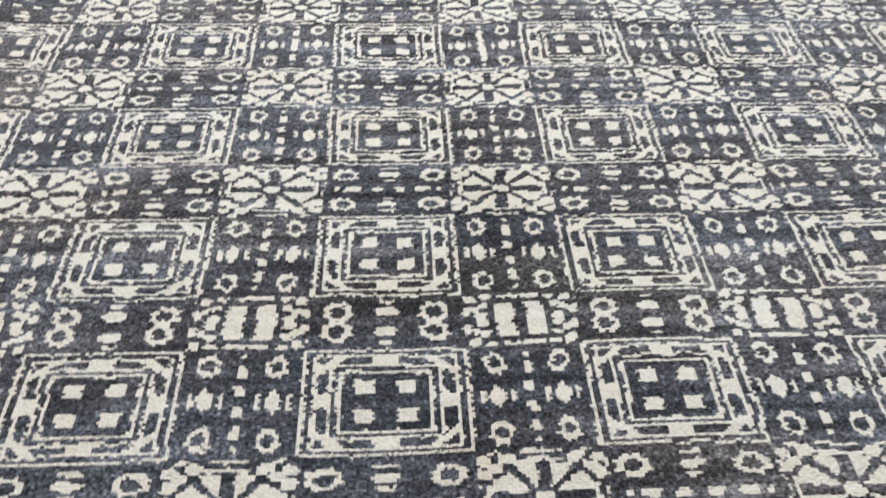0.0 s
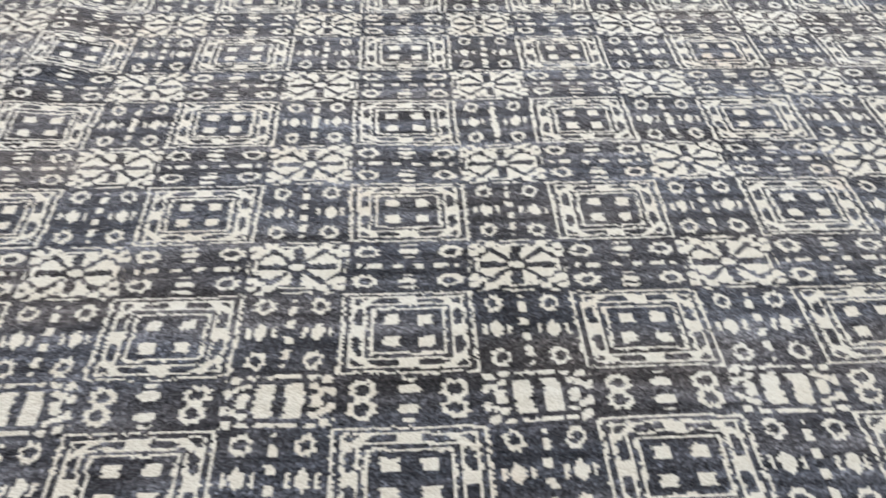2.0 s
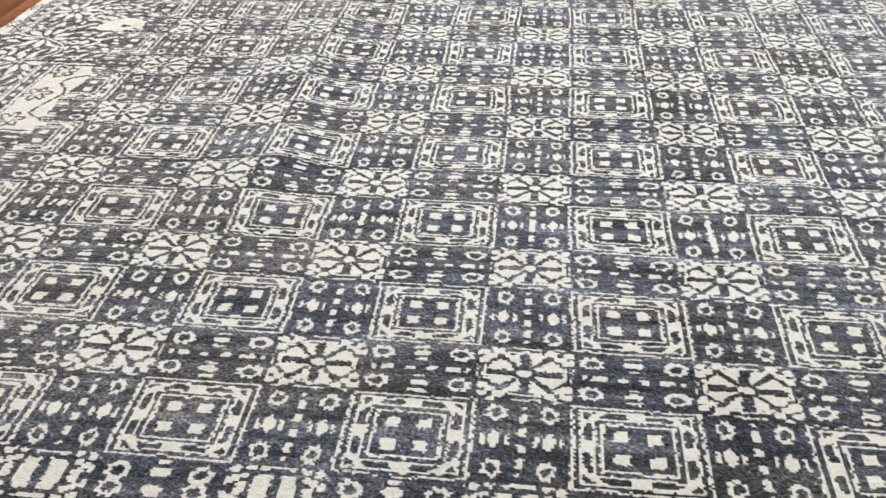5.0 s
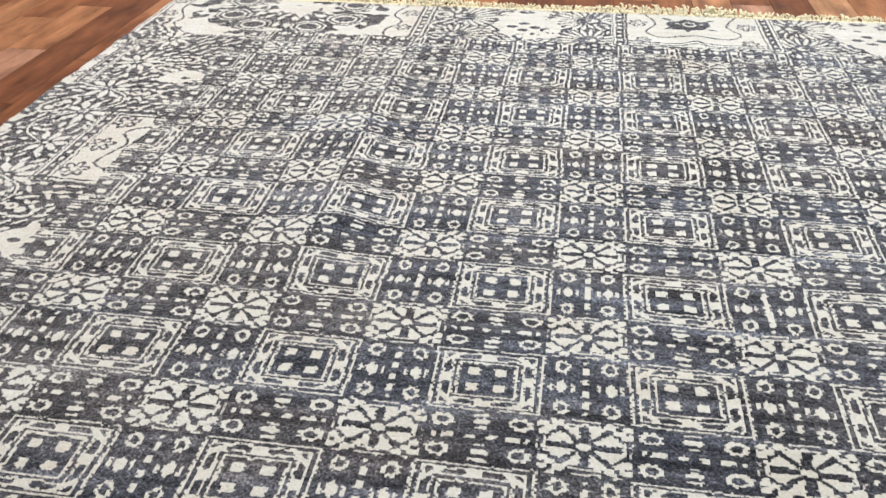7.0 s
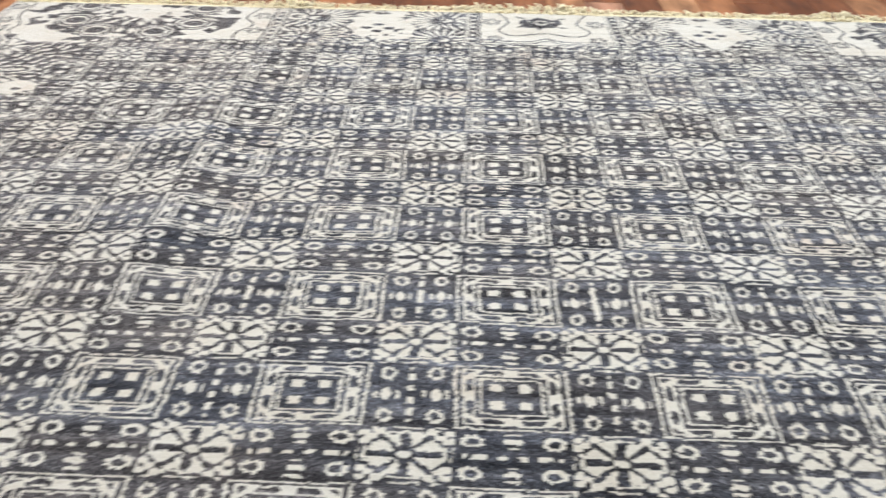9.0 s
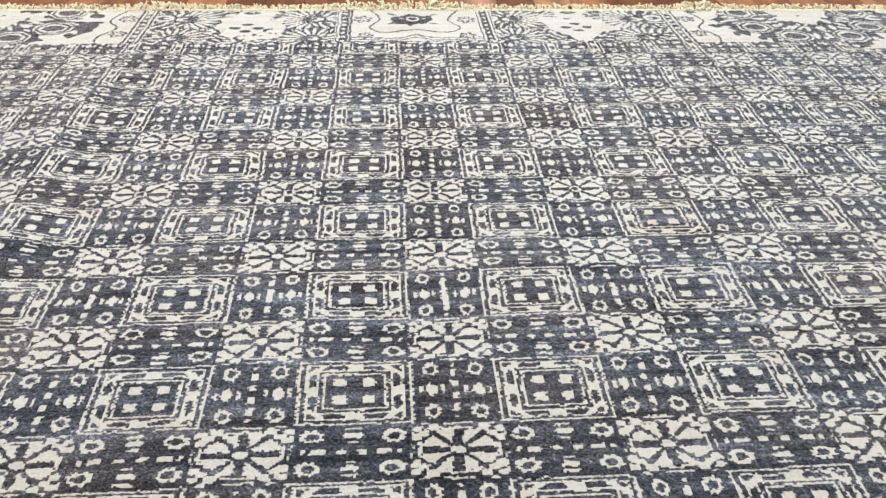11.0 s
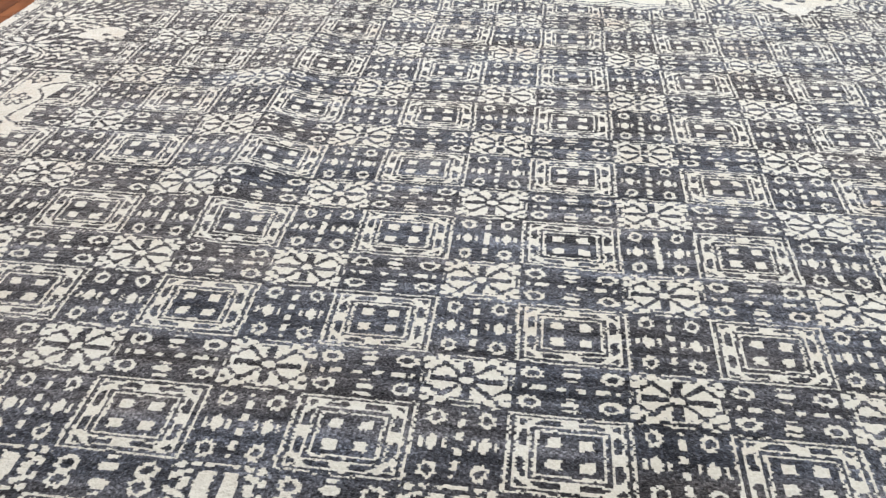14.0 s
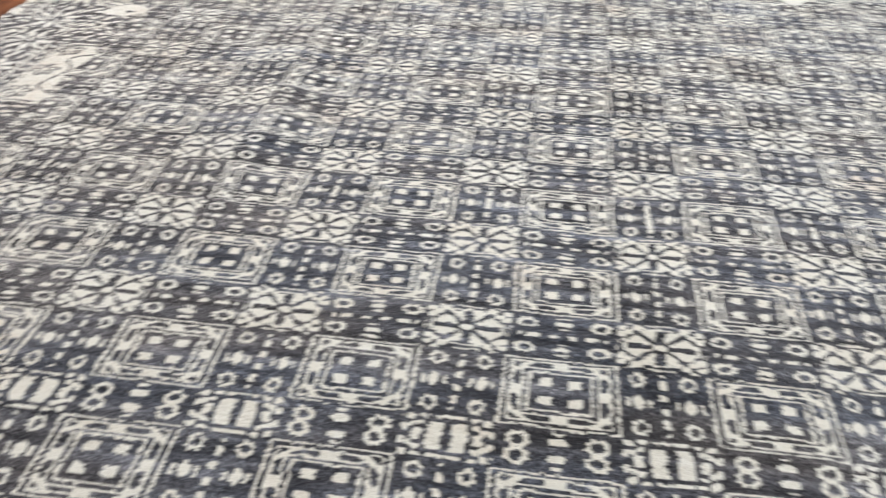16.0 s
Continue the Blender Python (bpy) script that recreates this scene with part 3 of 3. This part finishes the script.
def relief(x, y):
    """The swell with small unevenness and a few creases left from folding."""
    z = swell(x, y) + 0.0013 * value_noise(x, y, 0.30, 3, 3)
    # one crease runs along the rug, steep on one flank
    d = x + 0.80 + 0.02 * np.sin(7 * y)
    ridge = np.where(d > 0, np.exp(-(d / 0.060) ** 2), np.exp(-(d / 0.10) ** 2))
    z = z + 0.016 * ridge / (1 + np.exp(-(y - 0.51) / 0.05)) / (1 + np.exp((y - 1.42) / 0.08))
    crease = np.exp(-((y - 0.535) / 0.025) ** 2) / (1 + np.exp(-(x - 0.02) / 0.04)) / (1 + np.exp((x - 0.62) / 0.06))
    lump = np.exp(-((x + 0.755) / 0.07) ** 2 - ((y - 0.630) / 0.045) ** 2)
    # shallow waves across the far side
    waves = np.exp(-((x - 0.72) / 0.22) ** 2) * np.sin(22 * (y - 0.4 * x)) / (1 + np.exp(-(y - 0.55) / 0.08)) / (1 + np.exp((y - 1.45) / 0.08))
    return z + 0.005 * crease + 0.007 * lump + 0.0035 * waves


def build_rug():
    rug = new("rug")
    tagged(rug, "large indigo and ivory hand-knotted wool rug with cream fringe", "rug")
    xs = lattice(-HALF_W, HALF_W, 0.0034)
    ys = np.concatenate([lattice(NEAR, -0.452, 0.009), lattice(-0.45, FAR, 0.0031)])
    gx, gy = np.meshgrid(xs, ys)
    # the long sides waver by a knot or two
    gx = gx + np.sign(gx) * np.clip((abs(gx) - 1.60) / 0.08, 0, 1) * 0.0032 * value_noise(gx * 0 + np.sign(gx), gy, 0.045, 91, 3)
    z = relief(gx, gy) + rng.normal(0, 0.0006, gx.shape)
    # one knot to a face
    kx, ky = (xs[1:] + xs[:-1]) / 2, (ys[1:] + ys[:-1]) / 2
    cx, cy = np.meshgrid(kx, ky)
    # hand-knotted wander of the drawing
    wx = cx + 0.0030 * value_noise(cx, cy, 0.16, 51) + 0.0012 * value_noise(cx, cy, 0.022, 52, 2)
    wy = cy + 0.0030 * value_noise(cx, cy, 0.20, 53) + 0.0012 * value_noise(cx, cy, 0.022, 54, 2)
    # each row of knots steps a little aside of the last
    wx = wx + 0.0019 * value_noise(cx / 9, cy, 0.0031, 55, 1)
    wy = wy + 0.0009 * value_noise(cx, cy / 9, 0.0040, 56, 1)
    # over the swell the drawing is shifted along sight lines to fit the camera's view
    rise = swell(cx, cy) / 0.83
    cloth = field(wx + (wx + 0.22) * rise, wy + (wy + 0.66) * rise)
    cv = Canvas(kx, ky, np.zeros(cloth.shape, bool))
    draw = random.Random(11)
    for side in (-1, 1):
        side_border(cv, side, draw)
    end_border(cv, draw)
    near_rows = np.clip(np.searchsorted(ky, np.clip(NEAR + FAR - ky, ky[0], ky[-1])), 0, len(ky) - 1)
    edge = cv.value.copy()
    near_end = ky < NEAR + 0.36
    edge[near_end] = cv.value[near_rows[near_end]]
    # the border, read through the same wander
    iy = np.clip(np.searchsorted(ky, wy.ravel()), 0, len(ky) - 1).reshape(wy.shape)
    ix = np.clip(np.searchsorted(kx, wx.ravel()), 0, len(kx) - 1).reshape(wx.shape)
    edge = edge[iy, ix]
    ragged = 0.012 * value_noise(cx, cy, 0.05, 61)
    in_border = (abs(cx) > 1.325 + ragged) | (cy > 1.652 + 0.3 * ragged) | (cy < NEAR + 0.305)
    knots = np.where(in_border, edge, cloth).astype(np.float32)
    knots[cy > FAR - 0.006] = 1.0      # flat-woven end
    fleece = np.clip(rng.normal(0.5, 0.19, knots.shape), 0, 1)
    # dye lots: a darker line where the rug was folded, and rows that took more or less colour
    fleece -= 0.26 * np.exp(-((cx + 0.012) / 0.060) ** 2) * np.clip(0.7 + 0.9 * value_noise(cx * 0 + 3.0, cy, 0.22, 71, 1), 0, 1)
    # soft shadow painted in: knots darkened around the near middle, streaked along the rows
    soft_shadow = np.exp(-((cy + 0.13) / 0.19) ** 2 - ((cx + 0.12) / 0.24) ** 2)
    fleece -= 0.21 * soft_shadow * (1 + 0.7 * value_noise(cx / 6, cy, 0.03, 73, 2))
    fleece += 0.22 * value_noise(cx / 45, cy, 0.011, 72, 2)
    fleece = np.clip(fleece, 0, 1)
    padded = np.pad(knots, 1, mode="edge")
    soft = (padded[:-1, :-1] + padded[1:, :-1] + padded[:-1, 1:] + padded[1:, 1:]) / 4
    ny, nx = gx.shape
    co = np.stack([gx, gy, z], -1).reshape(-1, 3)
    k = np.arange(ny * nx).reshape(ny, nx)
    faces = np.stack([k[:-1, :-1], k[:-1, 1:], k[1:, 1:], k[1:, :-1]], -1).reshape(-1, 4)
    # a skirt turns the edges down to the floor
    ring_ids = np.concatenate([k[0, :-1], k[:-1, -1], k[-1, :0:-1], k[:0:-1, 0]])
    low = co[ring_ids].copy()
    low[:, 2] = FLOOR_Z + 0.001
    base = len(co) + np.arange(len(ring_ids))
    after = np.roll(np.arange(len(ring_ids)), -1)
    skirt = np.stack([base, base[after], ring_ids[after], ring_ids], -1)
    co, faces = np.concatenate([co, low]), np.concatenate([faces, skirt])
    mesh = bpy.data.meshes.new("rug_body")
    mesh.vertices.add(len(co))
    mesh.vertices.foreach_set("co", co.ravel().astype(np.float32))
    mesh.loops.add(faces.size)
    mesh.loops.foreach_set("vertex_index", faces.ravel().astype(np.int32))
    mesh.polygons.add(len(faces))
    mesh.polygons.foreach_set("loop_start", np.arange(0, faces.size, 4, dtype=np.int32))
    mesh.update(calc_edges=True)
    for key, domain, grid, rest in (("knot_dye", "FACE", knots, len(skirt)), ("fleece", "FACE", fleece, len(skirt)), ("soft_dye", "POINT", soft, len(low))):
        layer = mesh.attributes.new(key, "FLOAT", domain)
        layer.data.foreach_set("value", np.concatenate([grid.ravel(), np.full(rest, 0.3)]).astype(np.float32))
    mesh.polygons.foreach_set("use_smooth", np.ones(len(faces), bool))
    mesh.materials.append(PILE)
    pile = new("rug_body", mesh)
    pile.parent = rug
    return rug


rug = build_rug()


def end_web():
    """The flat cotton web at the far end, from which the tassels hang."""
    bm = bmesh.new()
    n = 420
    rows = []
    for k in range(n + 1):
        x = -HALF_W + 2 * HALF_W * k / n
        w = 0.0012 * math.sin(k * 1.9) + 0.0010 * math.sin(k * 0.37)
        rows.append([bm.verts.new((x, FAR - 0.004, 0.0012 + 0.0008 * math.sin(k * 2.6))), bm.verts.new((x, FAR + 0.003 + w, 0.0022 + 0.0010 * math.sin(k * 2.1))), bm.verts.new((x, FAR + 0.008 + w, -0.004)), bm.verts.new((x, FAR + 0.009 + w, -0.0125))])
    for r0, r1 in zip(rows, rows[1:]):
        for c in range(3):
            bm.faces.new((r0[c], r1[c], r1[c + 1], r0[c + 1]))
    return part("end_web", bm, COTTON, rug, "cream cotton web along the fringed end", smooth=True)


end_web()


def strand(bm, root, a, length, lift, r, sway):
    """A loose cotton end: rises, bends over and tapers."""
    rings = []
    for s in range(4):
        f = s / 3
        centre = Vector(root) + Vector((math.sin(a) * length * f + 0.002 * math.sin(5 * f + sway), math.cos(a) * length * f, lift * math.sin(2.3 * f)))
        w = r * (1.0 - 0.4 * f)
        rings.append([bm.verts.new(centre + Vector((w * math.cos(q * 2.0944), 0, w * math.sin(q * 2.0944)))) for q in range(3)])
    for r0, r1 in zip(rings, rings[1:]):
        for q in range(3):
            bm.faces.new((r0[q], r0[(q + 1) % 3], r1[(q + 1) % 3], r1[q]))
    bm.faces.new(rings[-1])


def tassel_mesh(seed):
    """One knotted warp end: a lumpy knot and a tuft of loose strands."""
    draw = random.Random(seed)
    bm = bmesh.new()
    bmesh.ops.create_icosphere(bm, subdivisions=1, radius=0.0050, matrix=pose(0, 0.004, 0.002) @ Matrix.Diagonal((1.1, 1.3, 0.9, 1)))
    for v in bm.verts:
        v.co *= draw.uniform(0.85, 1.15)
    for k in range(8):
        strand(bm, (draw.uniform(-0.004, 0.004), 0.005, 0.001), draw.uniform(-0.8, 0.8), draw.uniform(0.008, 0.022), draw.uniform(0.000, 0.015), draw.uniform(0.0021, 0.0030), k)
    mesh = bpy.data.meshes.new("tassel")
    bm.to_mesh(mesh)
    bm.free()
    mesh.materials.append(COTTON)
    for f in mesh.polygons:
        f.use_smooth = True
    return mesh


def fringe():
    draw = random.Random(23)
    meshes = [tassel_mesh(s) for s in range(9)]
    for k in range(290):
        x = -HALF_W + (k + 0.5) * 2 * HALF_W / 290
        clump = max(0.0, math.sin(x * 7.3 + 1.0)) ** 6 + max(0.0, math.sin(x * 3.1 + 2.0)) ** 10
        ob = new("tassel", meshes[draw.randrange(9)])
        ob.parent = rug
        s = draw.uniform(1.0, 1.3) + 0.40 * clump * draw.random()
        ob.matrix_basis = pose(x + draw.uniform(-0.003, 0.003), FAR - 0.003 + draw.uniform(-0.003, 0.003), -0.004 + 0.008 * clump * draw.random(), draw.uniform(-6, 8 + 12 * clump), draw.uniform(-20, 20), draw.uniform(-22, 22)) @ Matrix.Diagonal((s, s, s, 1))


def overcast(side):
    """The corded edge of a long side, bound with dark wool."""
    bm = bmesh.new()
    n, q = 420, 6
    rings = []
    for k in range(n + 1):
        y = NEAR + (FAR - NEAR) * k / n
        r = 0.0036 + 0.0006 * math.sin(k * 2.4)
        x = side * (HALF_W - 0.0005) + 0.001 * math.sin(y * 9)
        rings.append([bm.verts.new((x + r * math.cos(6.2832 * c / q), y, -0.0085 + r * 1.3 * math.sin(6.2832 * c / q))) for c in range(q)])
    for r0, r1 in zip(rings, rings[1:]):
        for c in range(q):
            bm.faces.new((r0[c], r0[(c + 1) % q], r1[(c + 1) % q], r1[c]))
    bm.faces.new(rings[0]), bm.faces.new(rings[-1])
    bmesh.ops.recalc_face_normals(bm, faces=bm.faces)
    return part("selvedge", bm, SELVEDGE, rug, "grey wool overcast edge cord", smooth=True)


fringe()
for edge_side in (-1, 1):
    overcast(edge_side)

# ---- floor boards ----
def board_mesh(length, width, material):
    bm = bmesh.new()
    box(bm, 0.0006, 0.0006, -0.008, width - 0.0006, length - 0.0006, 0.0, 0.0008)
    mesh = bpy.data.meshes.new("board")
    bm.to_mesh(mesh)
    bm.free()
    mesh.materials.append(material)
    return mesh


def lay_boards():
    """Staggered boards; those by the rug are pieces of their own, the rest one sheet."""
    width, draw = 0.127, random.Random(12)
    lengths = (0.40, 0.62, 0.86, 1.20)
    near_meshes = {w: board_mesh(w, width, LAMINATE) for w in lengths}
    pale_meshes = {w: board_mesh(w, width, LAMINATE_PALE) for w in lengths}
    rest = bmesh.new()
    for c in range(-47, 47):
        x, y = c * width + 0.03, ROOM_Y0
        while y < ROOM_Y1 - 0.02:
            length = draw.choice(lengths) if y > ROOM_Y0 else draw.uniform(0.25, 1.2)
            length = min(length, ROOM_Y1 - y)
            if -2.9 < x < 2.3 and y + length > 0.2 and y < 2.7 and (x < -1.5 or y + length > 1.6):
                # pale boards turn up here and there; the course beside the rug has the floor's sheen painted in
                pale = (c == -16 and y < 1.3) or (c * 7 + int(y * 5)) % 11 == 0
                ob = new("board", (pale_meshes if pale else near_meshes)[length])
                ob.parent = floor
                ob.location = (x, y, FLOOR_Z)
            else:
                box(rest, x + 0.0006, y + 0.0006, FLOOR_Z - 0.008, x + width - 0.0006, y + length - 0.0006, FLOOR_Z)
            y += length
    tagged(part("board_rest", rest, LAMINATE_REST, floor), kind="stuff")


lay_boards()
